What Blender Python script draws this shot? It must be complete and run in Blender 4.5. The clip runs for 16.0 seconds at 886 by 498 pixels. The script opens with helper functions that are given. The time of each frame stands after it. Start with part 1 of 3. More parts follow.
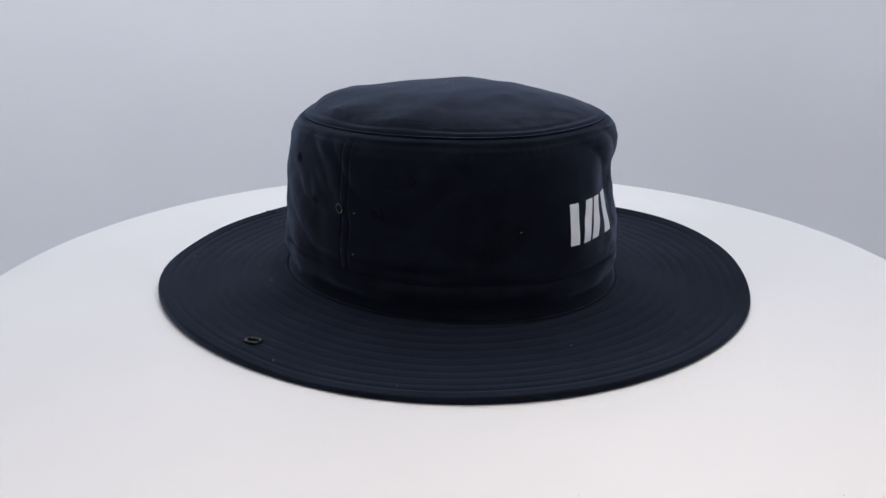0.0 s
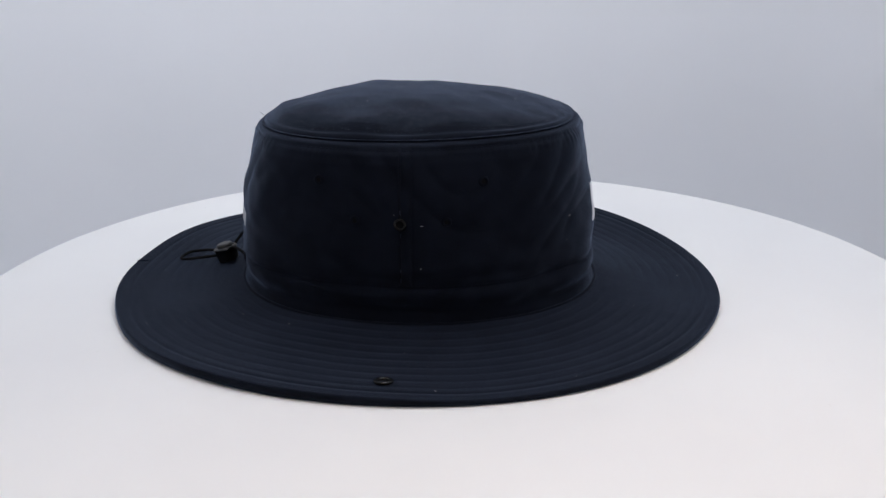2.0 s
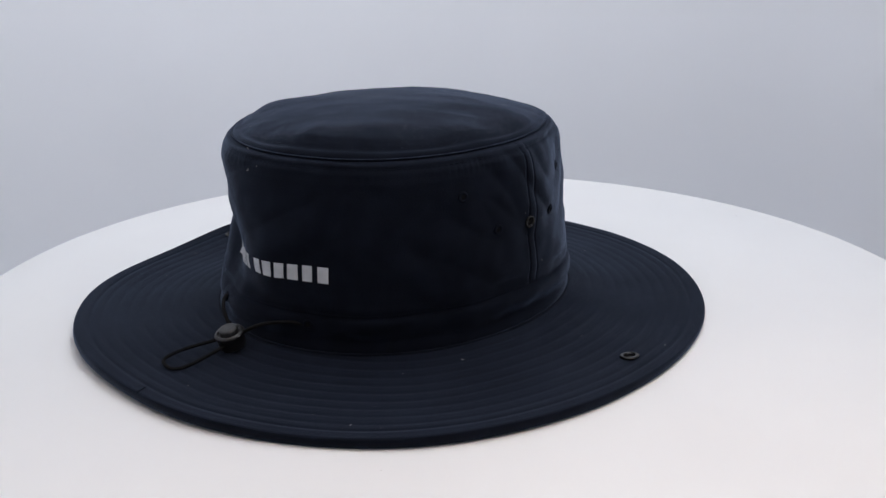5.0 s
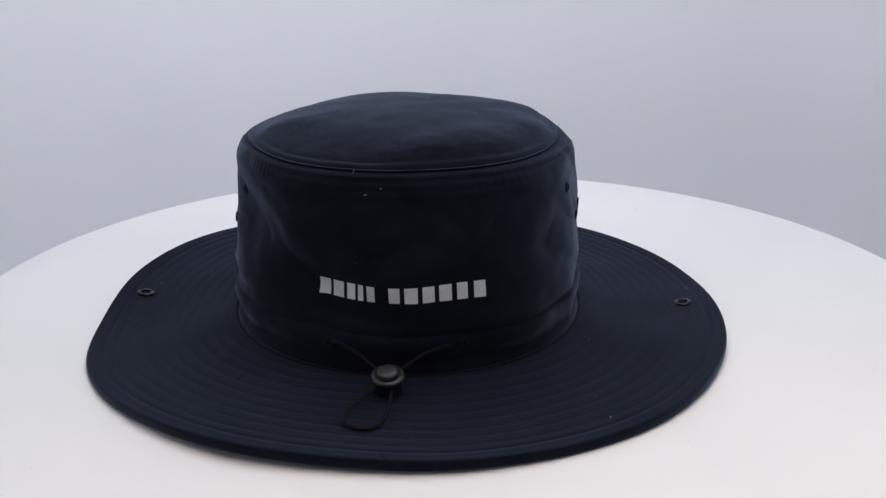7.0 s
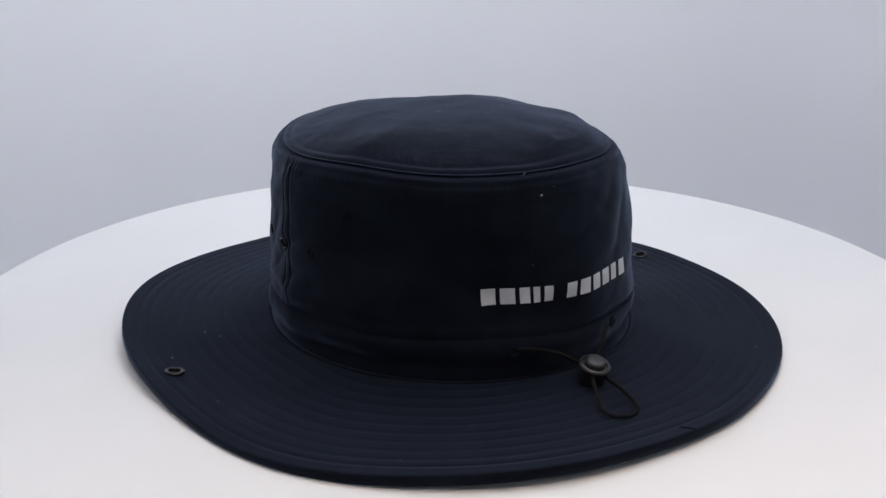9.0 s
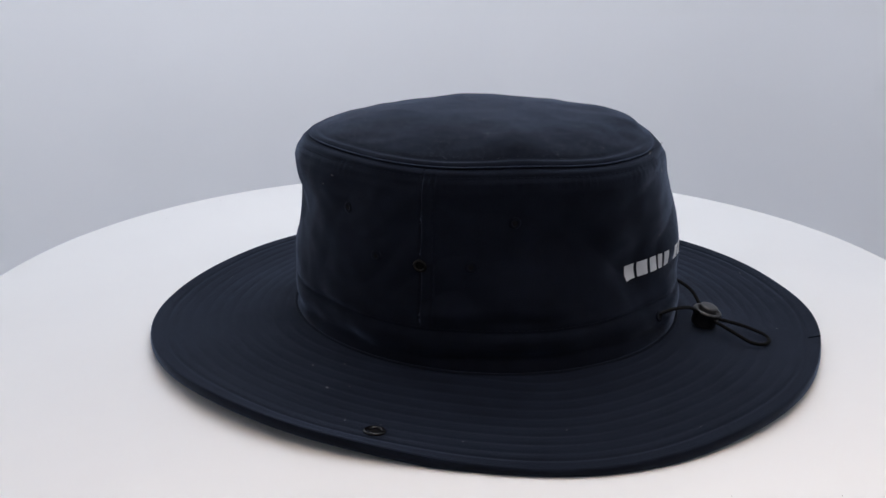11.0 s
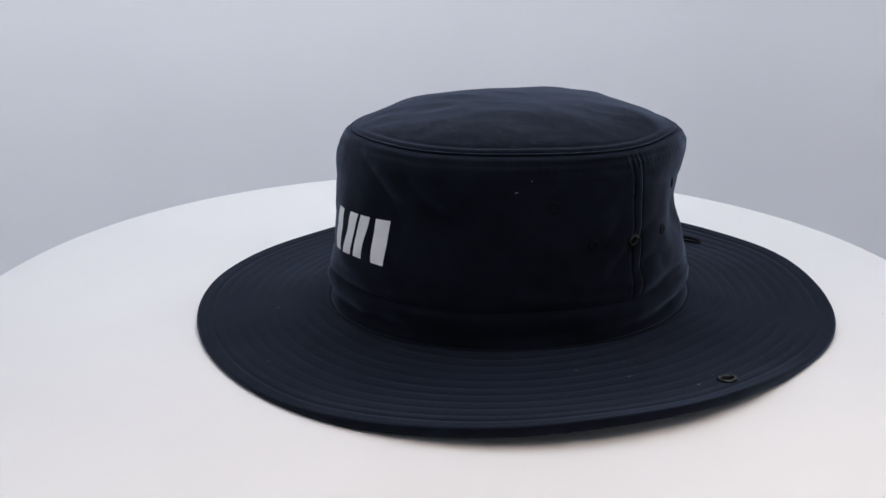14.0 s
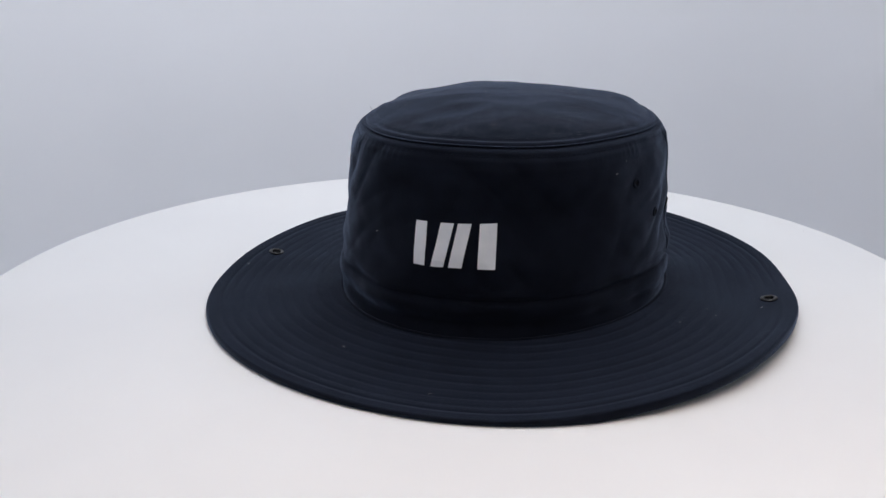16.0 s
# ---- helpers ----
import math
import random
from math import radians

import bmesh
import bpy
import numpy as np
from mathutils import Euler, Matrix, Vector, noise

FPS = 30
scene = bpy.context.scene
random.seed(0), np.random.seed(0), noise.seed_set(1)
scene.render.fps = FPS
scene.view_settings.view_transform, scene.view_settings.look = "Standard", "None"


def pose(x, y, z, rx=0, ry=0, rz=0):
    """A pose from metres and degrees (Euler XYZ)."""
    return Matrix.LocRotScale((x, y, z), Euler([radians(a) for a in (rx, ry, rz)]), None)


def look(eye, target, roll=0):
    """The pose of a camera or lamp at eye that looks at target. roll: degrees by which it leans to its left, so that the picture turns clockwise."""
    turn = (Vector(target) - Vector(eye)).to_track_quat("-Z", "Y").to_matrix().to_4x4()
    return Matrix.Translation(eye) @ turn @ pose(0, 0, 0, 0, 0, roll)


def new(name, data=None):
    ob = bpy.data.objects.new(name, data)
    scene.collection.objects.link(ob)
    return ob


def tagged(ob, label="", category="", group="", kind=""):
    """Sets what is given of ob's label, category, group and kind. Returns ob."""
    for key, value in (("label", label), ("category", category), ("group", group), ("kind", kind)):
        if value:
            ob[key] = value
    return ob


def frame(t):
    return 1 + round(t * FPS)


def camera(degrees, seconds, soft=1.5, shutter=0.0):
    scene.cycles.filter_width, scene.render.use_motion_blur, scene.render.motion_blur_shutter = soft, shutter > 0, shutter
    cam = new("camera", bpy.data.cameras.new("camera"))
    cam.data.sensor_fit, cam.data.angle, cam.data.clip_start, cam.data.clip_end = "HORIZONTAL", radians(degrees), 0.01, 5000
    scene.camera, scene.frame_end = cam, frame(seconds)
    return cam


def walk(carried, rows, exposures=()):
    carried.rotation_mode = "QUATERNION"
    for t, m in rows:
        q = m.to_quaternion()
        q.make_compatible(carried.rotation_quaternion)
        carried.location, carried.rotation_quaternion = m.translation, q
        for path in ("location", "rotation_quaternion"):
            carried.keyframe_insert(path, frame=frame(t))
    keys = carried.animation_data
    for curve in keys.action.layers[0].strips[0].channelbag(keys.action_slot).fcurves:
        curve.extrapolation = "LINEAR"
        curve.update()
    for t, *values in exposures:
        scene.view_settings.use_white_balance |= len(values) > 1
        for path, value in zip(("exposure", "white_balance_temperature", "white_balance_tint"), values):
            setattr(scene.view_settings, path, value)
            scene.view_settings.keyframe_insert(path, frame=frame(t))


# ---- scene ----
cam = camera(51.37, 16.0)
EYE = (0.0, -0.5431, 0.2105)
PITCH, YAW = radians(18.466), radians(0.766)
AHEAD = (-math.sin(YAW) * math.cos(PITCH), math.cos(YAW) * math.cos(PITCH), -math.sin(PITCH))
VIEW = look(EYE, tuple(e + a for e, a in zip(EYE, AHEAD)), -0.235)
walk(cam, [(0, VIEW), (16, VIEW)], [(0, 0.0), (16, 0.0)])

# ---- light: LED panel in the roof of the photo tent, two added fill lamps, dim room air around ----
world = bpy.data.worlds.new("room_air")
world.use_nodes = True
world.node_tree.nodes["Background"].inputs[0].default_value = (0.9, 0.95, 1.0, 1)
world.node_tree.nodes["Background"].inputs[1].default_value = 0.03
scene.world = world


def panel_lamp(name, eye, target, sx, sy, power, color):
    data = bpy.data.lights.new(name, "AREA")
    data.shape, data.size, data.size_y, data.energy, data.color = "RECTANGLE", sx, sy, power, color
    ob = new(name, data)
    ob.matrix_world = look(eye, target)
    return ob


panel_lamp("roof_panel_light", (0.13, 0.10, 1.03), (0.13, 0.10, 0), 0.60, 0.66, 4.55, (0.955, 0.966, 1.0))
# added lamp without a known source, brightens the backdrop
panel_lamp("backdrop_fill", (0.20, -0.28, 1.0), (-0.16, 0.45, 0.34), 0.4, 0.14, 0.40, (0.945, 0.96, 1.0)).data.spread = radians(70)
# added warm lamp, unseen, lifts and warms the near part of the disc
panel_lamp("front_warm_fill", (0.12, -0.52, 0.96), (0.10, -0.38, 0), 0.6, 0.10, 0.40, (1.0, 0.75, 0.55)).data.spread = radians(55)


# ---- materials ----
def material(name, color, rough=0.6, metal=0.0, second=None, scale=40.0, bump=0.0, bump_scale=300.0, sheen=0.0,
             fine=0.0, fine_scale=2500.0, coat=0.0, spec=0.5):
    m = bpy.data.materials.new(name)
    m.use_nodes = True
    nt = m.node_tree
    b = nt.nodes["Principled BSDF"]
    b.inputs["Roughness"].default_value = rough
    b.inputs["Metallic"].default_value = metal
    b.inputs["Specular IOR Level"].default_value = spec
    b.inputs["Sheen Weight"].default_value = sheen
    b.inputs["Sheen Roughness"].default_value = 0.36
    b.inputs["Sheen Tint"].default_value = (0.53, 0.68, 1.0, 1)
    b.inputs["Coat Weight"].default_value = coat
    co = nt.nodes.new("ShaderNodeTexCoord")
    big = nt.nodes.new("ShaderNodeTexNoise")
    big.inputs["Scale"].default_value = scale
    big.inputs["Detail"].default_value = 4
    small = nt.nodes.new("ShaderNodeTexNoise")
    small.inputs["Scale"].default_value = fine_scale
    small.inputs["Detail"].default_value = 2
    nt.links.new(co.outputs["Object"], big.inputs["Vector"])
    nt.links.new(co.outputs["Object"], small.inputs["Vector"])
    add = nt.nodes.new("ShaderNodeMath")
    add.operation = "MULTIPLY_ADD"
    add.inputs[1].default_value = fine
    nt.links.new(small.outputs["Fac"], add.inputs[0])
    nt.links.new(big.outputs["Fac"], add.inputs[2])
    ramp = nt.nodes.new("ShaderNodeValToRGB")
    ramp.color_ramp.elements[0].position = 0.3 + fine * 0.4
    ramp.color_ramp.elements[1].position = 0.7 + fine * 0.6
    ramp.color_ramp.elements[0].color = (*color, 1)
    ramp.color_ramp.elements[1].color = (*(second or color), 1)
    nt.links.new(add.outputs[0], ramp.inputs[0])
    nt.links.new(ramp.outputs[0], b.inputs["Base Color"])
    if bump:
        relief = nt.nodes.new("ShaderNodeTexNoise")
        relief.inputs["Scale"].default_value = bump_scale
        relief.inputs["Detail"].default_value = 3
        nt.links.new(co.outputs["Object"], relief.inputs["Vector"])
        bn = nt.nodes.new("ShaderNodeBump")
        bn.inputs["Strength"].default_value = bump
        bn.inputs["Distance"].default_value = 0.0006
        nt.links.new(relief.outputs["Fac"], bn.inputs["Height"])
        nt.links.new(bn.outputs[0], b.inputs["Normal"])
    return m


NAVY = material("navy_cotton_twill", (0.0031, 0.0043, 0.0084), 0.88, second=(0.0061, 0.0083, 0.0150), scale=70, bump=0.3,
                bump_scale=1500, sheen=0.34, fine=0.5, fine_scale=1800, spec=0.06)
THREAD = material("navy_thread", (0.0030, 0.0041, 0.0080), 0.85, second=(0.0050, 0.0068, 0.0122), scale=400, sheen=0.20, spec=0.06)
CORD = material("black_cord", (0.0035, 0.0035, 0.004), 0.85, second=(0.007, 0.007, 0.008), scale=900, bump=0.6, bump_scale=1500, spec=0.12)
PLASTIC = material("black_plastic", (0.010, 0.010, 0.012), 0.42, second=(0.014, 0.014, 0.016), scale=80, bump=0.1, bump_scale=600)
METAL = material("black_lacquered_metal", (0.004, 0.004, 0.005), 0.16, metal=0.0, second=(0.006, 0.006, 0.007), scale=200, spec=0.24)
PRINT = material("white_print", (0.71, 0.735, 0.78), 0.6, second=(0.78, 0.80, 0.835), scale=120, bump=0.15, bump_scale=1200)
GREY_PRINT = material("grey_print", (0.49, 0.51, 0.54), 0.55, second=(0.59, 0.61, 0.64), scale=160, bump=0.15, bump_scale=1200)
LINT = material("pale_lint", (0.5, 0.5, 0.52), 0.9, second=(0.6, 0.6, 0.6), scale=200)
# dust and fuzz colour, pale enough to brighten the top panel like light
FUZZ_AND_LIGHT = material("grey_blue_fuzz_and_light", (0.15, 0.165, 0.20), 0.95, second=(0.20, 0.215, 0.25), scale=90, spec=0.1)
LAMINATE = material("white_satin_laminate", (0.785, 0.785, 0.792), 0.5, second=(0.825, 0.826, 0.828), scale=6, bump=0.03,
                    bump_scale=500, spec=0.35)
BACKING = material("white_backdrop_sheet", (0.857, 0.8725, 0.912), 0.75, second=(0.887, 0.9015, 0.938), scale=3, bump=0.05,
                   bump_scale=200, spec=0.2)
# grey of the added front sheet, set to cut bounce onto the crown
LIGHT_STOP = material("grey_light_stop", (0.30, 0.30, 0.31), 0.9, second=(0.35, 0.35, 0.36), scale=20, bump=0.3, bump_scale=120)
DUST = material("grey_dust", (0.3, 0.28, 0.26), 0.9, second=(0.4, 0.38, 0.36), scale=300)


# ---- mesh helpers ----
def mesh_part(name, verts, faces, mat, parent=None, label="", smooth=True):
    me = bpy.data.meshes.new(name)
    me.from_pydata([tuple(v) for v in verts], [], faces)
    bm = bmesh.new()
    bm.from_mesh(me)
    bmesh.ops.recalc_face_normals(bm, faces=bm.faces)
    bm.to_mesh(me)
    bm.free()
    me.polygons.foreach_set("use_smooth", [smooth] * len(me.polygons))
    me.materials.append(mat)
    if smooth:
        me.set_sharp_from_angle(angle=radians(50))
    me.update()
    ob = new(name, me)
    if parent is not None:
        ob.parent = parent
    if label:
        tagged(ob, label)
    return ob


def part(name, bm, mat, parent=None, label="", smooth=True):
    me = bpy.data.meshes.new(name)
    bmesh.ops.recalc_face_normals(bm, faces=bm.faces)
    bm.to_mesh(me)
    bm.free()
    me.polygons.foreach_set("use_smooth", [smooth] * len(me.polygons))
    me.materials.append(mat)
    ob = new(name, me)
    if parent is not None:
        ob.parent = parent
    if label:
        tagged(ob, label)
    return ob


def grid_faces(nu, nv, wrap_u=False, wrap_v=False, base=0):
    """Quads over nu rows of nv points."""
    out = []
    for i in range(nu if wrap_u else nu - 1):
        a, b = i * nv, ((i + 1) % nu) * nv
        for j in range(nv if wrap_v else nv - 1):
            k = (j + 1) % nv
            out.append((base + a + j, base + b + j, base + b + k, base + a + k))
    return out


def tube(points, radius, sides=10, closed=False):
    """Verts and faces of a round tube along points."""
    pts = [Vector(q) for q in points]
    n = len(pts)
    verts = []
    for i, q in enumerate(pts):
        d = (pts[(i + 1) % n] - pts[i - 1]) if closed else (pts[min(i + 1, n - 1)] - pts[max(i - 1, 0)])
        d.normalize()
        side = d.cross(Vector((0, 0, 1)))
        side = side.normalized() if side.length > 1e-6 else Vector((1, 0, 0))
        up = side.cross(d)
        for k in range(sides):
            a = 2 * math.pi * k / sides
            verts.append(q + radius * (math.cos(a) * side + math.sin(a) * up))
    faces = grid_faces(n, sides, closed, True)
    if not closed:
        faces += [tuple(reversed(range(sides))), tuple(range((n - 1) * sides, n * sides))]
    return verts, faces


def spline(points, steps=10):
    """A smooth line through points."""
    q = [Vector(v) for v in points]
    q = [2 * q[0] - q[1]] + q + [2 * q[-1] - q[-2]]
    out = []
    for i in range(1, len(q) - 2):
        for s in range(steps):
            t = s / steps
            out.append(0.5 * (2 * q[i] + (q[i + 1] - q[i - 1]) * t + (2 * q[i - 1] - 5 * q[i] + 4 * q[i + 1] - q[i + 2]) * t * t
                              + (3 * q[i] - q[i - 1] - 3 * q[i + 1] + q[i + 2]) * t ** 3))
    return out + [q[-2]]


def ring(profile, steps=48):
    """A ring turned round z from a closed profile of (radius, height)."""
    verts = []
    for i in range(steps):
        a = 2 * math.pi * i / steps
        verts += [(r * math.cos(a), r * math.sin(a), z) for r, z in profile]
    return verts, grid_faces(steps, len(profile), True, True)


def bell(x, w):
    return math.exp(-(x / w) ** 2)


def mix(a, b, t):
    return a + (b - a) * t


# ---- the photo tent round the turntable; only its backdrop sheet is in view ----
FLOOR_Z = -0.16


def tent():
    # one bendy sheet stands in a half round behind the turntable and runs straight to the front
    rad, thick, line = BACK_R, 0.004, []
    for k in range(7):
        line.append((-1, -0.98 + 0.98 * k / 6, 0.0))
    for k in range(1, 96):
        line.append((0, 0, math.pi - math.pi * k / 96))
    for k in range(7):
        line.append((1, -0.98 * k / 6, 0.0))
    heights = [FLOOR_Z + (1.098 - FLOOR_Z) * k / 30 for k in range(31)]
    verts = []
    for grow in (0.0, thick):
        for side, y, a in line:
            for z in heights:
                r = rad + grow + 0.006 * noise.noise(Vector((side * 2 + math.cos(a) * 3, y * 3 + math.sin(a) * 3, z * 1.5)))
                verts.append((side * r, y, z) if side else (r * math.cos(a), r * math.sin(a), z))
    n, m = len(line), len(heights)
    faces = grid_faces(n, m) + [tuple(reversed(f)) for f in grid_faces(n, m, base=n * m)]
    for i in range(n - 1):
        for j in (0, m - 1):
            faces.append((i * m + j, (i + 1) * m + j, n * m + (i + 1) * m + j, n * m + i * m + j))
    for i in (0, n - 1):
        for j in range(m - 1):
            faces.append((i * m + j, i * m + j + 1, n * m + i * m + j + 1, n * m + i * m + j))
    tagged(mesh_part("backdrop", verts, faces, BACKING), "seamless pale grey-white backdrop sheet curving round the turntable",
           "backdrop", kind="structure")

    def slab(name, lo, hi, label, cat, mat=BACKING):
        bm = bmesh.new()
        bmesh.ops.create_cube(bm, size=1)
        for v in bm.verts:
            v.co = Vector([mix(l, h, c + 0.5) for l, h, c in zip(lo, hi, v.co)])
        bmesh.ops.bevel(bm, geom=bm.edges[:], offset=0.004, segments=2, affect="EDGES")
        tagged(part(name, bm, mat, smooth=False), label, cat, kind="structure")

    slab("floor", (-0.93, -1.03, FLOOR_Z - 0.03), (0.93, BACK_Y, FLOOR_Z), "plain pale floor board under the turntable", "floor")
    slab("wall_west", (-0.93, -1.0, FLOOR_Z), (-0.905, BACK_Y, 1.1), "plain pale white side wall of a photo tent", "wall")
    slab("wall_east", (0.905, -1.0, FLOOR_Z), (0.93, BACK_Y, 1.1), "plain pale white side wall of a photo tent", "wall")
    # added behind the camera, unseen: keeps frontal light off the hat
    slab("front_light_stop", (-0.93, -1.03, FLOOR_Z), (0.93, -1.004, 1.1), "unseen grey sheet added at the front to hold light off the crown", "curtain", LIGHT_STOP)
    slab("wall_north", (-0.93, BACK_Y, FLOOR_Z), (0.93, BACK_Y + 0.025, 1.1), "plain pale white back wall of a photo tent", "wall")
    slab("ceiling", (-0.93, -1.03, 1.104), (0.93, BACK_Y + 0.02, 1.13), "plain pale white roof of a photo tent", "ceiling")


BACK_Y, BACK_R = 0.62, 0.47
tent()


# ---- the turntable ----
DISC_Z, TABLE_R, TABLE_Y = 0.0018, 0.304, 0.0038


def build_turntable():
    base = new("turntable")
    base.location = (0, TABLE_Y, FLOOR_Z)
    tagged(base, "round white satin display turntable carrying the hat", "turntable")
    h = DISC_Z - FLOOR_Z
    top = [(0.0, h), (0.10, h), (0.2, h), (TABLE_R - 0.012, h)]
    for k in range(9):
        a = math.pi / 2 * k / 8
        top.append((TABLE_R - 0.004 + 0.004 * math.sin(a), h - 0.004 + 0.004 * math.cos(a)))
    top += [(TABLE_R, h - 0.022), (TABLE_R - 0.003, h - 0.025), (0.0, h - 0.025)]
    bm = bmesh.new()
    n = 256
    rows = []
    for r, z in top:
        rows.append([bm.verts.new((0, 0, z))] if r == 0 else
                    [bm.verts.new((r * math.cos(2 * math.pi * i / n), r * math.sin(2 * math.pi * i / n), z)) for i in range(n)])
    for a, b in zip(rows, rows[1:]):
        for i in range(n):
            j = (i + 1) % n
            q = [a[0 if len(a) == 1 else i], b[0 if len(b) == 1 else i], b[0 if len(b) == 1 else j], a[0 if len(a) == 1 else j]]
            bm.faces.new(list(dict.fromkeys(q)))
    part("disc", bm, LAMINATE, base)
    prof = [(0.0, 0.0), (0.13, 0.0), (0.14, 0.006), (0.14, 0.03), (0.13, 0.04), (0.10, h - 0.025), (0.0, h - 0.025)]
    v = []
    for i in range(64):
        a = 2 * math.pi * i / 64
        v += [(r * math.cos(a), r * math.sin(a), z) for r, z in prof]
    mesh_part("pedestal", v, grid_faces(64, len(prof), True, False), LAMINATE, base)
    # a few dust specks on the disc
    v, f = [], []
    for _ in range(9):
        a, r = random.uniform(0, 6.28), TABLE_R * math.sqrt(random.uniform(0.45, 0.95))
        x, y, s = r * math.cos(a), r * math.sin(a), random.uniform(0.0002, 0.0005)
        k = len(v)
        v += [(x - s, y, h), (x, y - s * 0.6, h), (x + s, y, h), (x, y + s * 0.7, h), (x, y, h + s * 0.6)]
        f += [(k, k + 1, k + 4), (k + 1, k + 2, k + 4), (k + 2, k + 3, k + 4), (k + 3, k, k + 4)]
    tagged(mesh_part("dust", v, f, DUST, base), kind="stuff")
    return base


turntable = build_turntable()

# ---- the hat; its own space: origin under its middle on the disc, front towards -41 degrees ----
HAT_X, HAT_Y = -0.0031, 0.0354
SEAMS = (radians(-130.2), radians(48.3))
Z_BASE, Z_BAND, Z_TOP = 0.0089, 0.0300, 0.1095
TOP_DX, TOP_DY = 0.0016, 0.0017
DOME = 0.0158


def wrap(a):
    return (a + math.pi) % (2 * math.pi) - math.pi


def seam_z(p):
    return Z_TOP + 0.0011 * math.cos(p) - 0.0010 * math.sin(p) + 0.0018 * bell(math.degrees(wrap(p - radians(79))), 20)


def brim_edge(p):
    """Radius and height of the brim's edge, seen from the hat's middle."""
    r = 0.1870 + 0.0002 * math.cos(2 * p) - 0.0046 * math.sin(2 * p) - 0.0007 * math.sin(3 * p) + 0.0017 * math.cos(4 * p)
    z = (0.0048 + 0.0015 * math.sin(p) + 0.0010 * math.cos(2 * p) + 0.0002 * math.sin(2 * p) + 0.0010 * math.cos(3 * p)
         + 0.0008 * math.sin(3 * p) + 0.0016 * math.sin(4 * p))
    r -= 0.0028 * bell(math.degrees(wrap(p - radians(57))), 13) + 0.0012 * bell(math.degrees(wrap(p - radians(102))), 11)
    for deg, mm, wide in ((68, 1.4, 10), (135, 1.3, 11), (165, 1.0, 12), (-8, 0.9, 11)):
        r -= mm * 0.001 * bell(math.degrees(wrap(p - radians(deg))), wide)
    z += 0.0012 + 0.0012 * bell(math.degrees(wrap(p - radians(8))), 22)
    return r, max(z, 0.0036)


PROFILE = [(0.0, 0.1060), (0.10, 0.1052), (0.17, 0.1058), (0.24, 0.1050), (0.36, 0.1046), (0.55, 0.1028), (0.75, 0.1010),
           (0.88, 0.0998), (0.93, 0.0984), (0.965, 0.0964), (0.985, 0.0946), (1.0, 0.0928)]


def profile(u):
    for (a, ra), (b, rb) in zip(PROFILE, PROFILE[1:]):
        if u <= b:
            t = (u - a) / (b - a)
            return mix(ra, rb, t * t * (3 - 2 * t) * 0.4 + t * 0.6)
    return PROFILE[-1][1]


# soft dents and bulges of the crown: angle, height, depth in mm, breadth in degrees, half height
FRONT_DENTS = [(-16, 0.100, 3.4, 13, 0.013), (-15, 0.072, -2.0, 13, 0.013), (-43, 0.095, -2.8, 13, 0.018),
               (-126, 0.084, 3.5, 12, 0.017), (-68, 0.045, -2.4, 12, 0.014), (46, 0.045, -2.4, 11, 0.020),
               (15, 0.090, -1.5, 11, 0.020), (19, 0.034, -2.0, 11, 0.014), (-42, 0.018, -2.2, 11, 0.011),
               (-49, 0.062, 2.0, 8, 0.014), (-27, 0.074, -3.2, 7, 0.011), (-95, 0.100, -1.4, 9, 0.010)]
BACK_DENTS = [(178, 0.055, 1.9, 14, 0.020), (179, 0.088, 1.3, 13, 0.014), (152, 0.096, -4.0, 13, 0.012),
              (123, 0.078, -2.8, 13, 0.022), (112, 0.050, -7.0, 14, 0.015), (76, 0.090, -3.8, 12, 0.016),
              (80, 0.038, -2.3, 13, 0.018), (92, 0.069, -7.2, 13, 0.015), (81, 0.066, -3.5, 9, 0.012),
              (-157, 0.075, 0.6, 13, 0.034), (125, 0.014, 2.8, 13, 0.013), (52, 0.031, 3.2, 11, 0.014),
              (94, 0.053, 3.0, 9, 0.010), (118, 0.047, -4.8, 7, 0.013), (146, 0.050, 2.4, 6, 0.013)]


def dents(p, z):
    return sum(mm * 0.001 * bell(math.degrees(wrap(p - radians(a))), wide * 1.35) * bell(z - h, half * 1.35) for a, h, mm, wide, half in FRONT_DENTS + BACK_DENTS)


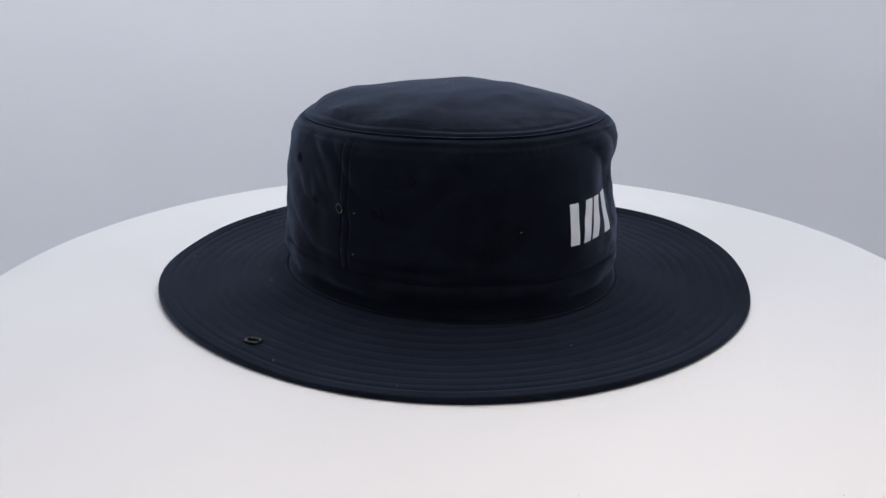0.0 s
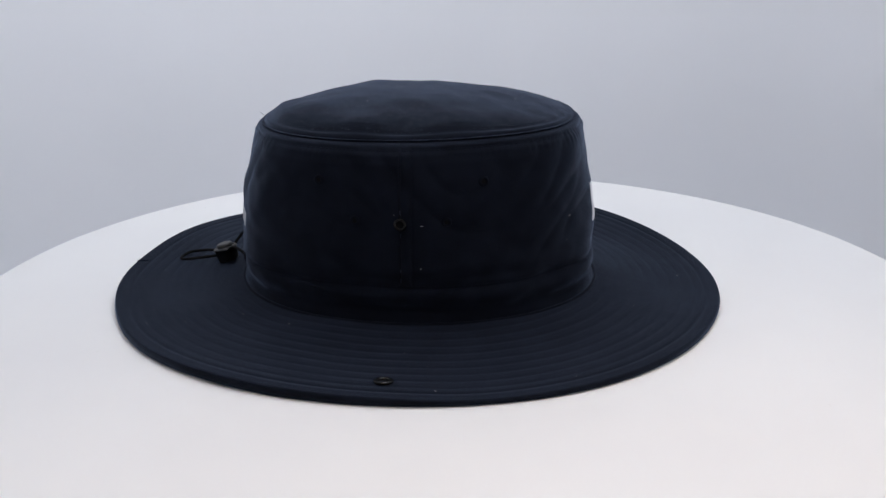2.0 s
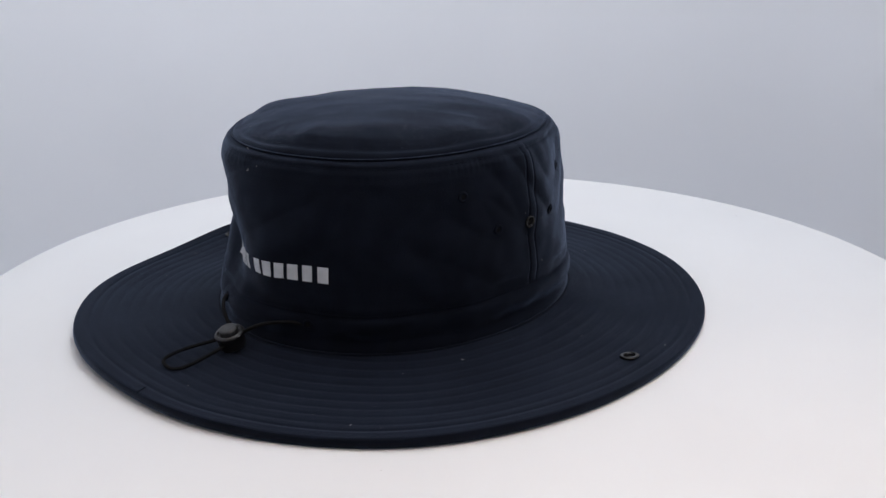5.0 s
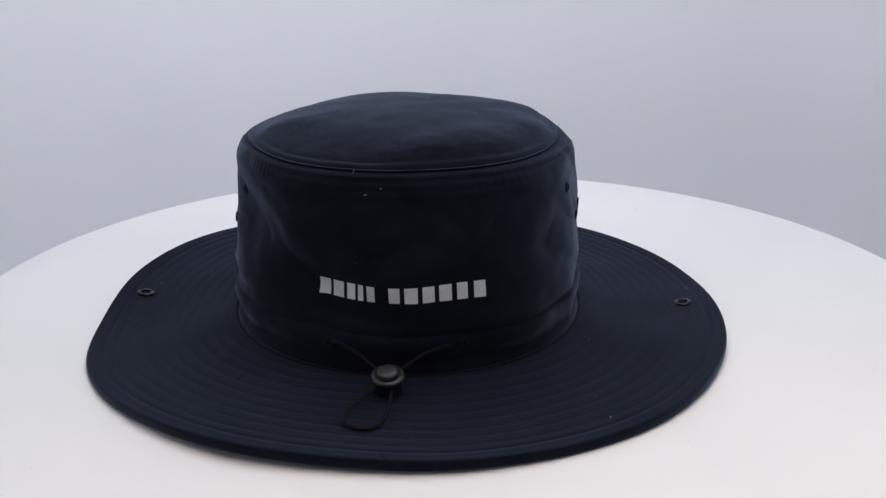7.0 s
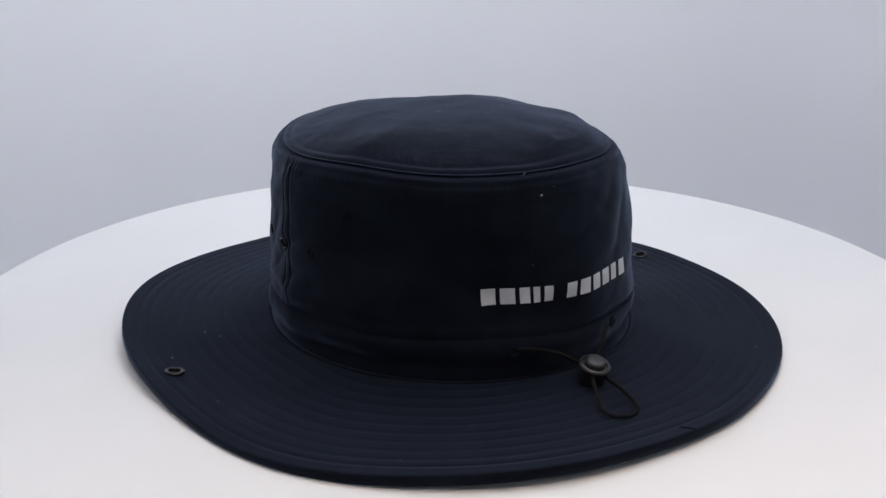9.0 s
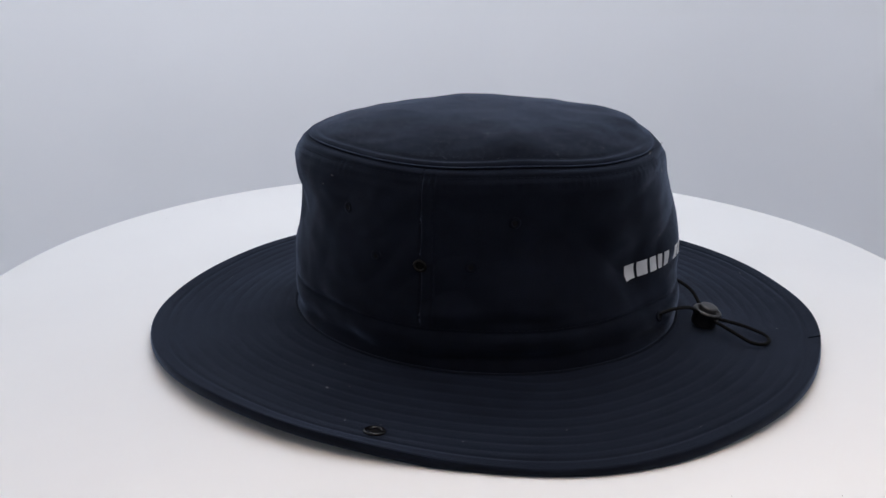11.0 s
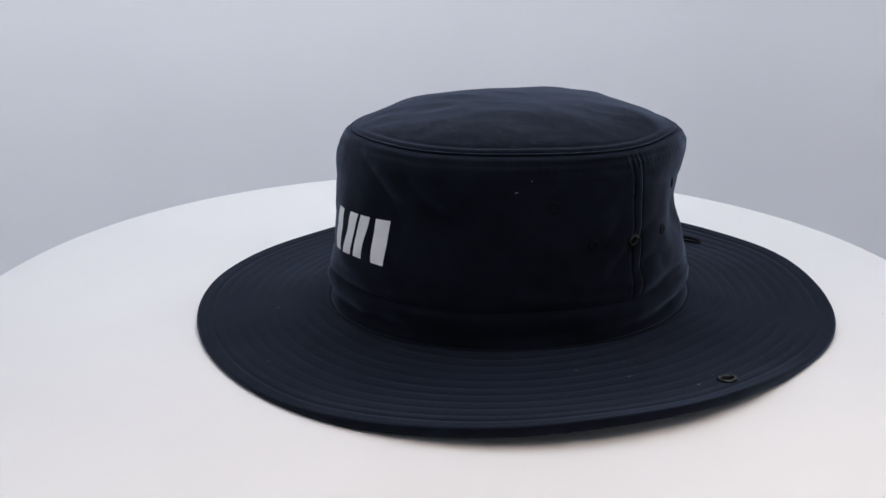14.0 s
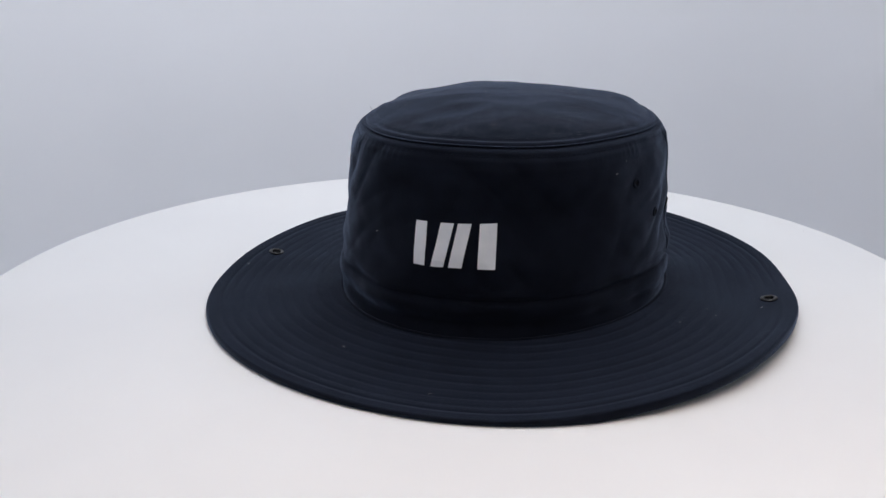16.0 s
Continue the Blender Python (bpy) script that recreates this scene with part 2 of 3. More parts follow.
def crown_point(p, u, lift=0.0):
    """A place on the outside of the crown: p round it, u from its foot (0) to the top seam (1)."""
    r = profile(u) + mix(-0.0062, -0.0054, u) * math.sin(2 * p) - mix(0.0013, 0.0016, u) * math.cos(3 * p)
    body = min(1, u / 0.08) * min(1, (1 - u) / 0.06)
    z = Z_BASE + u * (seam_z(p) - Z_BASE)
    n = noise.noise(Vector((math.cos(p) * 2.2, math.sin(p) * 2.2, z * 18)))
    m = noise.noise(Vector((math.cos(p) * 3.0 + 7, math.sin(p) * 3.0, z * 55 + 0.8 * math.sin(2 * p))))
    k = noise.noise(Vector((math.cos(p) * 9 + 3, math.sin(p) * 9, z * 120)))
    low = bell(u - 0.14, 0.17)
    r += dents(p, z) * min(1, u / 0.08)
    fold = 0.6 + 0.7 * noise.noise(Vector((math.cos(p) * 2.5 + 5, math.sin(p) * 2.5, 3.0)))
    shift = 0.003 * noise.noise(Vector((math.cos(p) * 2 + 9, math.sin(p) * 2, 1.0)))
    r += body * fold * (0.0015 * bell(z - 0.0230 - shift, 0.0045) - 0.0016 * bell(z - 0.0150 - shift, 0.0034))
    r += body * fold * (0.0012 * bell(z - 0.0400 - 2 * shift, 0.0040) - 0.0010 * bell(z - 0.0340 - 2 * shift, 0.0030)) * bell(math.sin(p + 2), 0.8)
    w = noise.noise(Vector((math.cos(p) * 2.4 + 11, math.sin(p) * 2.4, z * 45 + 1.2 * math.sin(p * 3 + 1))))
    r += body * (0.0006 * n + (0.0011 + 0.0020 * low) * m + 0.0004 * k + 0.0022 * (abs(w) - 0.25) * (1 - low))
    above = max(0, min(1, (u - BAND_U) / 0.03))
    for s in SEAMS:
        d = wrap(p - s) * 0.105
        r += body * above * (0.0003 * bell(d - 0.0034, 0.0026) - 0.0008 * bell(d, 0.0006) - 0.0004 * bell(d - 0.0068, 0.0007))
    r -= 0.0006 * bell((u - BAND_U) * 0.1, 0.0014) - 0.0005 * bell((u - BAND_U - 0.035) * 0.1, 0.0025)
    pucker = 0.5 + 0.5 * math.sin(p * 150 + 3 * math.sin(p * 7))
    r -= 0.0005 * bell((u - 0.955) * 0.1, 0.0012) + 0.0026 * bell((u - 0.990) * 0.1, 0.0007)
    r += 0.0009 * pucker * bell((u - 0.935) * 0.1, 0.0030) * max(0, noise.noise(Vector((math.cos(p) * 4, math.sin(p) * 4, 6.0))) + 0.25)
    r += lift
    return Vector((TOP_DX * u + r * math.cos(p), TOP_DY * u + r * math.sin(p), z))


BAND_U = (Z_BAND - Z_BASE) / (Z_TOP - Z_BASE)


def shell(name, angles, us, thick, parent, closed, tuck=0.0):
    """A piece of the crown's wall, with an inner face."""
    n, m = len(angles), len(us)
    inset = [-tuck * max(0, min(1, (u - us[-1] + 0.035) / 0.03)) for u in us]
    verts = [crown_point(p, u, d) for p in angles for u, d in zip(us, inset)]
    for p in angles:
        for u, d in zip(us, inset):
            q = crown_point(p, u, d - thick)
            verts.append(q)
    faces = grid_faces(n, m, closed, False)
    faces += [tuple(reversed(f)) for f in grid_faces(n, m, closed, False, n * m)]
    o = n * m
    for i in range(n if closed else n - 1):
        j = (i + 1) % n
        faces.append((i * m, o + i * m, o + j * m, j * m))
        faces.append((j * m + m - 1, o + j * m + m - 1, o + i * m + m - 1, i * m + m - 1))
    if not closed:
        for i, flip in ((0, False), (n - 1, True)):
            for j in range(m - 1):
                q = (i * m + j, i * m + j + 1, o + i * m + j + 1, o + i * m + j)
                faces.append(tuple(reversed(q)) if flip else q)
    return mesh_part(name, verts, faces, NAVY, parent)


HEM = 0.0082
ROWS = [0.0142 + 0.0075 * k for k in range(9)]


def brim_point(p, s, lift=0.0):
    """A place on the top of the brim: p round it, s metres in from its edge."""
    R, ze = brim_edge(p)
    inner = crown_point(p, 0.0)
    ri = math.hypot(inner.x, inner.y) - 0.001
    wide = R - ri
    f = s / wide
    z = mix(ze + 0.0012, Z_BASE + 0.001, f) - 0.0026 * math.sin(math.pi * f)
    z += (0.0030 * bell(math.degrees(wrap(p - radians(42))), 20) + 0.0010 * bell(math.degrees(wrap(p - radians(152))), 14)) * (1 - f) ** 8
    z += 0.0006 * noise.noise(Vector((math.cos(p) * 3, math.sin(p) * 3, f * 2)))
    deep = 0.00014 * (1 + 0.7 * noise.noise(Vector((math.cos(p) * 5, math.sin(p) * 5, s * 60))))
    for row in ROWS:
        z -= deep * bell(s - row, 0.0014)
    z -= 0.0003 * bell(s - HEM, 0.0011)
    r = R - s
    return Vector((r * math.cos(p), r * math.sin(p), z + lift)), wide


def stitch_mesh(points, normals, length, wide):
    """Short raised threads, one at each point: (place, direction) pairs."""
    verts, faces = [], []
    for (q, d), nrm in zip(points, normals):
        side = d.cross(nrm).normalized() * wide
        a = d.normalized() * length / 2
        up = nrm.normalized() * wide
        k = len(verts)
        verts += [q - a, q - a * 0.6 + side + up * 0.3, q - a * 0.6 + up * 1.2, q - a * 0.6 - side + up * 0.3,
                  q + a * 0.6 + side + up * 0.3, q + a * 0.6 + up * 1.2, q + a * 0.6 - side + up * 0.3, q + a]
        faces += [(k, k + 1, k + 2), (k, k + 2, k + 3), (k + 1, k + 4, k + 5, k + 2), (k + 2, k + 5, k + 6, k + 3),
                  (k + 4, k + 7, k + 5), (k + 5, k + 7, k + 6)]
    return verts, faces


def build_brim(hat):
    n = 420
    verts = []
    count = None
    for i in range(n):
        p = 2 * math.pi * i / n
        q0, wide = brim_point(p, 0.0)
        R, ze = brim_edge(p)
        row = []
        steps = 150
        for j in range(steps, 0, -1):
            row.append(brim_point(p, 0.0006 + (wide - 0.0006) * j / steps)[0])
        c, s = math.cos(p), math.sin(p)
        zt = brim_point(p, 0.0006)[0].z
        half = min(0.0026, (zt - DISC_Z - 0.0003) / 2)
        for k in range(1, 8):
            a = math.pi / 2 - math.pi * k / 8
            row.append(Vector(((R - 0.0006 + 0.0010 * math.cos(a)) * c, (R - 0.0006 + 0.0010 * math.cos(a)) * s,
                               zt - half + half * math.sin(a))))
        for f in (0.0, 0.1, 0.25, 0.5, 0.75, 1.0):
            t = brim_point(p, 0.0006 + (wide - 0.0006) * f)[0]
            row.append(Vector((t.x, t.y, max(t.z - mix(2 * half, 0.0016, min(1, f * 8)), DISC_Z + 0.0002))))
        count = len(row)
        verts += row
    brim = mesh_part("brim", verts, grid_faces(n, count, True, True), NAVY, hat)
    for row in [HEM] + ROWS:
        pts, nrm = [], []
        m = int(2 * math.pi * (0.187 - row) / 0.0034)
        for i in range(m):
            p = 2 * math.pi * i / m
            q = brim_point(p, row + random.uniform(-0.00012, 0.00012), -0.00006)[0]
            pts.append((q, Vector((-math.sin(p), math.cos(p), 0))))
            nrm.append(Vector((0, 0, 1)))
        v, f = stitch_mesh(pts, nrm, 0.0022, 0.00010)
        tagged(mesh_part("stitching", v, f, THREAD, brim), kind="stuff")
    # the place where the ends of the edge binding meet
    p = radians(140.6)
    line = [brim_point(p - 0.016 * k / 8, 0.0001 + 0.0062 * k / 8, 0.0002)[0] for k in range(9)]
    v, f = tube(line, 0.00042, 8)
    mesh_part("binding_join", v, f, THREAD, brim)
    for p, far in ((radians(-130.8), 0.1619), (radians(49.4), 0.1632)):
        R, _ = brim_edge(p)
        q, _ = brim_point(p, R - far)
        eyelet(q, Vector((-0.15 * math.cos(p), -0.15 * math.sin(p), 1)), 0.0052, brim, "eyelet", "black lacquered metal eyelet in the brim")
    return brim


def eyelet(place, normal, radius, parent, name, label):
    prof = []
    for k in range(12):
        a = 2 * math.pi * k / 12
        prof.append((radius * 0.76 + radius * 0.24 * math.cos(a), radius * 0.10 + radius * 0.17 * math.sin(a)))
    v, f = ring(prof, 40)
    turn = normal.to_track_quat("Z", "Y").to_matrix().to_4x4()
    m = Matrix.Translation(place) @ turn
    ob = mesh_part(name, [m @ Vector(q) for q in v], f, METAL, parent, label)
    # near-black disc closes the opening and stands for the shade inside
    prof = [(radius * 0.0, -0.00012), (radius * 0.60, -0.00010), (radius * 0.62, 0.0004), (radius * 0.55, 0.0003), (radius * 0.0, 0.0002)]
    v, f = ring(prof, 24)
    mesh_part("hole", [m @ Vector(q) for q in v], f, HOLE_SHADE, ob)
    return ob


# shade inside the openings, given as a near-black colour
HOLE_SHADE = material("hole_shade", (0.004, 0.004, 0.005), 0.9, second=(0.005, 0.005, 0.006), scale=50, spec=0.1)


def crown_normal(p, u):
    a = crown_point(p + 0.01, u) - crown_point(p - 0.01, u)
    b = crown_point(p, min(1, u + 0.02)) - crown_point(p, u - 0.02)
    return a.cross(b).normalized()


def u_of(p, z):
    return (z - Z_BASE) / (seam_z(p) - Z_BASE)


# soft rises and hollows of the top: angle, distance from the middle, mm, breadth
TOP_DENTS = [(186, 0.080, 1.2, 0.020), (-149, 0.076, 3.0, 0.017), (77, 0.076, 2.2, 0.017), (146, 0.078, 1.4, 0.016), (166, 0.078, 3.2, 0.020), (-108, 0.078, 2.6, 0.018), (148, 0.086, 1.8, 0.016), (-59, 0.062, -1.6, 0.022), (-100, 0.040, 0.8, 0.02), (20, 0.060, -1.2, 0.02)]


def top_point(p, s):
    """A place on the top panel: p round it, s from its middle (0) to its seam (1)."""
    e = crown_point(p, 1.0)
    x, y = mix(TOP_DX, e.x, s), mix(TOP_DY, e.y, s)
    z = mix(Z_TOP, e.z, s * s) + DOME * (1 - s ** 3.0) - 0.0004
    z += 0.0005 * bell(s - 0.972, 0.014) - 0.0004 * bell(s - 0.940, 0.012) - 0.0016 * bell(s - 1.0, 0.008)
    soft = min(1, (1 - s) / 0.12)
    for a, far, mm, wide in TOP_DENTS:
        z += soft * mm * 0.001 * bell(math.hypot(x - far * math.cos(radians(a)), y - far * math.sin(radians(a))), wide)
    z += soft * (0.0007 * noise.noise(Vector((x * 22, y * 22, 2.0))) + 0.0003 * noise.noise(Vector((x * 60, y * 60, 5.0))))
    z += 0.0003 * noise.noise(Vector((x * 110, y * 110, 9.0))) * bell(s - 0.85, 0.12)
    z += soft * 0.0006 * (0.25 - abs(noise.noise(Vector((x * 48 + 4, y * 26, 1.0)))))
    return Vector((x, y, z))


def build_crown(hat):
    us = [BAND_U + (0.972 - BAND_U) * k / 86 for k in range(86)] + [0.972 + 0.028 * k / 12 for k in range(13)]
    a0, a1 = SEAMS
    fold = [0.0033 * k for k in range(28)]  # close steps over the folded seam at each end
    front = [a0 + d for d in fold] + [mix(a0 + 0.10, a1 - 0.04, k / 230) for k in range(230)] + [a1 - 0.0033 * k for k in range(12, -1, -1)]
    a0 += 2 * math.pi
    back = [a1 + d for d in fold] + [mix(a1 + 0.10, a0 - 0.04, k / 230) for k in range(230)] + [a0 - 0.0033 * k for k in range(12, -1, -1)]
    panels = [shell("front_panel", front, us, 0.0014, hat, False), shell("back_panel", back, us, 0.0014, hat, False)]
    band = shell("band", [2 * math.pi * k / 420 for k in range(420)], [(BAND_U + 0.02) * k / 36 for k in range(37)], 0.0014, hat, True, 0.0006)
    # cord-like seam between crown and brim
    pts = []
    for k in range(300):
        p = 2 * math.pi * k / 300
        q = crown_point(p, 0.0, 0.0009)
        pts.append(Vector((q.x, q.y, Z_BASE + 0.0005)))
    v, f = tube(pts, 0.0010, 8, True)
    mesh_part("foot_piping", v, f, THREAD, hat)
    # top piece: a soft dome with a rolled seam at its rim
    n, m = 360, 110
    verts = [top_point(2 * math.pi * i / n, max(1 - j / (m - 1), 0.004)) for i in range(n) for j in range(m)]
    faces = grid_faces(n, m, True, False)
    verts_rim = [Vector((q.x * 0.985, q.y * 0.985, q.z - 0.0012)) for q in verts[::m]]
    mid = sum((verts[i * m + m - 1] for i in range(n)), Vector()) / n
    verts += verts_rim + [mid]
    o = n * m
    faces += [(i * m + m - 1, o + n, ((i + 1) % n) * m + m - 1) for i in range(n)]
    for i in range(n):
        j = (i + 1) % n
        faces.append((i * m, o + i, o + j, j * m)[::-1])
    top = mesh_part("top_panel", verts, [tuple(reversed(q)) for q in faces], NAVY, hat)
    # rows of stitches round the crown
    for u, lift, holder in ((0.955, 0.0002, panels[0]), (BAND_U + 0.012, 0.0001, band)):
        pts, nrm = [], []
        k = int(2 * math.pi * 0.1 / 0.0032)
        for i in range(k):
            p = 2 * math.pi * i / k
            pts.append((crown_point(p, u, lift), crown_point(p + 0.01, u) - crown_point(p - 0.01, u)))
            nrm.append(Vector((math.cos(p), math.sin(p), 0.2)))
        v, f = stitch_mesh(pts, nrm, 0.0025, 0.00022)
        tagged(mesh_part("stitching", v, f, THREAD, holder), kind="stuff")
    pts, nrm = [], []
    for i in range(180):
        p = 2 * math.pi * i / 180
        e = crown_point(p, 1.0)
        pts.append((Vector((TOP_DX + (e.x - TOP_DX) * 0.93, TOP_DY + (e.y - TOP_DY) * 0.93, e.z + 0.0012)), Vector((-math.sin(p), math.cos(p), 0))))
        nrm.append(Vector((math.cos(p) * 0.3, math.sin(p) * 0.3, 1)))
    v, f = stitch_mesh(pts, nrm, 0.0025, 0.00022)
    tagged(mesh_part("stitching", v, f, THREAD, top), kind="stuff")
    for s, holder in zip(SEAMS, panels):
        # dark tube laid in the seam groove in place of its shadow
        v, f = tube([crown_point(s, mix(BAND_U + 0.015, 0.985, i / 40), 0.0001) for i in range(41)], 0.00042, 8)
        mesh_part("seam_shade", v, f, THREAD, holder)
        for off in (0.065,):
            pts, nrm = [], []
            for i in range(24):
                u = mix(BAND_U + 0.02, 0.95, i / 23)
                pts.append((crown_point(s + off, u, 0.0001), Vector((0, 0, 1))))
                nrm.append(Vector((math.cos(s), math.sin(s), 0)))
            v, f = stitch_mesh(pts, nrm, 0.0022, 0.00013)
            tagged(mesh_part("stitching", v, f, THREAD, holder), kind="stuff")
    # a snap eyelet on each side seam and stitched air holes beside it
    for s, z in ((SEAMS[0], 0.0662), (SEAMS[1], 0.0625)):
        u = u_of(s, z)
        nr = crown_normal(s, u)
        eyelet(crown_point(s, u, 0.0010), nr, 0.0036, panels[0], "snap_eyelet", "black lacquered metal eyelet on the side seam")
        for da, dz in ((27.3, 0.0215), (14.7, 0.0010), (-14.7, 0.0010), (-27.3, 0.0215)):
            p = s + radians(da)
            uu = u_of(p, z + dz)
            air_hole(crown_point(p, uu, 0.0001), crown_normal(p, uu), panels[0 if da > 0 and s < 0 or da < 0 and s > 0 else 1])
    return panels, band, top


def air_hole(place, normal, parent):
    prof = [(0.0021 + 0.0009 * math.cos(2 * math.pi * k / 8), 0.0001 + 0.0006 * math.sin(2 * math.pi * k / 8)) for k in range(8)]
    v, f = ring(prof, 28)
    m = Matrix.Translation(place) @ normal.to_track_quat("Z", "Y").to_matrix().to_4x4()
    ob = mesh_part("air_hole", [m @ Vector(q) for q in v], f, THREAD, parent, "stitched navy air hole")
    # dark plug drawn for the shaded inside of the opening
    v, f = ring([(0.0, 0.00005), (0.0014, 0.00005), (0.0014, 0.0003), (0.0, 0.0003)], 16)
    mesh_part("hole", [m @ Vector(q) for q in v], f, HOLE_SHADE, ob)


def print_bar(name, parent, mat, corners, lift=0.00018):
    """A thin printed patch on the crown; corners are (angle, height): foot left, foot right, top right, top left."""
    (p0, z0), (p1, z1), (p2, z2), (p3, z3) = corners
    nu, nv = 10, 8
    outer, inner = [], []
    for i in range(nu):
        for j in range(nv):
            s, t = i / (nu - 1), j / (nv - 1)
            p = mix(mix(p0, p1, s), mix(p3, p2, s), t)
            z = mix(mix(z0, z1, s), mix(z3, z2, s), t)
            outer.append(crown_point(p, u_of(p, z), lift))
            inner.append(crown_point(p, u_of(p, z), -0.0003))
    k = nu * nv
    faces = grid_faces(nu, nv) + [tuple(reversed(f)) for f in grid_faces(nu, nv, base=k)]
    rim = [i * nv for i in range(nu)] + [(nu - 1) * nv + j for j in range(1, nv)] + \
          [i * nv + nv - 1 for i in range(nu - 2, -1, -1)] + [j for j in range(nv - 2, 0, -1)]
    for a, b in zip(rim, rim[1:] + rim[:1]):
        faces.append((a, k + a, k + b, b))
    return mesh_part(name, outer + inner, faces, mat, parent, smooth=False)


def build_prints(panels):
    front, back = panels
    # four leaning uprights of the front mark
    lo, hi = radians(-52.9), radians(-29.9)
    for a, b, c, d in ((0.0, 0.15, 0.15, 0.0), (0.23, 0.38, 0.48, 0.32), (0.44, 0.60, 0.69, 0.53), (0.79, 1.0, 1.0, 0.79)):
        z0, z1 = 0.0483, 0.0718
        print_bar("mark_bar", front, PRINT, ((mix(lo, hi, a), z0), (mix(lo, hi, b), z0), (mix(lo, hi, c), z1), (mix(lo, hi, d), z1)))
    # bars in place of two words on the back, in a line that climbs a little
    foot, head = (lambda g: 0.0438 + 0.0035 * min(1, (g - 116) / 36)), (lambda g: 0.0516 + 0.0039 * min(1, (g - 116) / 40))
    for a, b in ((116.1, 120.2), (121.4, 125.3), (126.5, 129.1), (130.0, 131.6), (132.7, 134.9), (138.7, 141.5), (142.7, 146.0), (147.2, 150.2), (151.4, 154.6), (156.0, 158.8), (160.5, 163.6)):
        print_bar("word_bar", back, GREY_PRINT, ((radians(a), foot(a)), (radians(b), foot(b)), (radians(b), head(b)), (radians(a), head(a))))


def at(r_mm, deg, z):
    return Vector((r_mm * 0.001 * math.cos(radians(deg)), r_mm * 0.001 * math.sin(radians(deg)), z))


def build_cord(hat, band):
    cord = new("drawcord")
    cord.parent = hat
    tagged(cord, "thin black elastic drawcord with a toggle")
    r = 0.00095
    left = spline([at(110.5, 122.8, 0.0248), at(115.5, 126.5, 0.0262), at(121.0, 131.1, 0.0250), at(124, 135.0, 0.0205), at(126.5, 138.0, 0.0160)])
    right = spline([at(108.0, 157.0, 0.0225), at(113.0, 151.5, 0.0245), at(119.5, 146.0, 0.0235), at(124, 142.0, 0.0195), at(126.5, 139.6, 0.0160)])
    loop = spline([at(130, 137.3, 0.0148), at(136.4, 136.0, 0.0138), at(146.0, 133.8, 0.0118), at(154.0, 132.6, 0.0098), at(160.0, 133.2, 0.0090),
                   at(162.4, 135.4, 0.0085), at(161.6, 137.5, 0.0084), at(157.0, 138.9, 0.0092), at(147.0, 139.7, 0.0112), at(135.3, 139.8, 0.0130),
                   at(130, 139.6, 0.0145)])
    for name, line in (("cord", left), ("cord", right), ("cord_loop", loop)):
        v, f = tube(line, r, 10)
        mesh_part(name, v, f, CORD, cord)
    # barrel toggle, leaning on the foot of the crown
    m = Matrix.Translation(at(128.4, 138.8, 0.0146)) @ Matrix.Rotation(radians(138.8), 4, "Z") @ Matrix.Rotation(radians(14), 4, "Y")
    body = [(0.0, -0.0052), (0.0056, -0.0052), (0.0066, -0.0044), (0.0069, -0.0032), (0.0071, 0.0022), (0.0076, 0.0026), (0.0078, 0.0034),
            (0.0074, 0.0042), (0.0062, 0.0045), (0.0056, 0.0036), (0.0, 0.0034)]
    v, f = ring(body, 40)
    mesh_part("toggle", [m @ Vector(q) for q in v], f, PLASTIC, cord, "round black plastic cord toggle")
    button = [(0.0, 0.0030), (0.0050, 0.0030), (0.0051, 0.0058), (0.0046, 0.0066), (0.0035, 0.0069), (0.0, 0.0067)]
    v, f = ring(button, 40)
    mesh_part("button", [m @ Vector(q) for q in v], f, PLASTIC, cord)
    for deg in (122.8, 157.0):
        p = radians(deg)
        u = u_of(p, 0.0240)
        air_hole(crown_point(p, u, 0.0002), crown_normal(p, u), band)


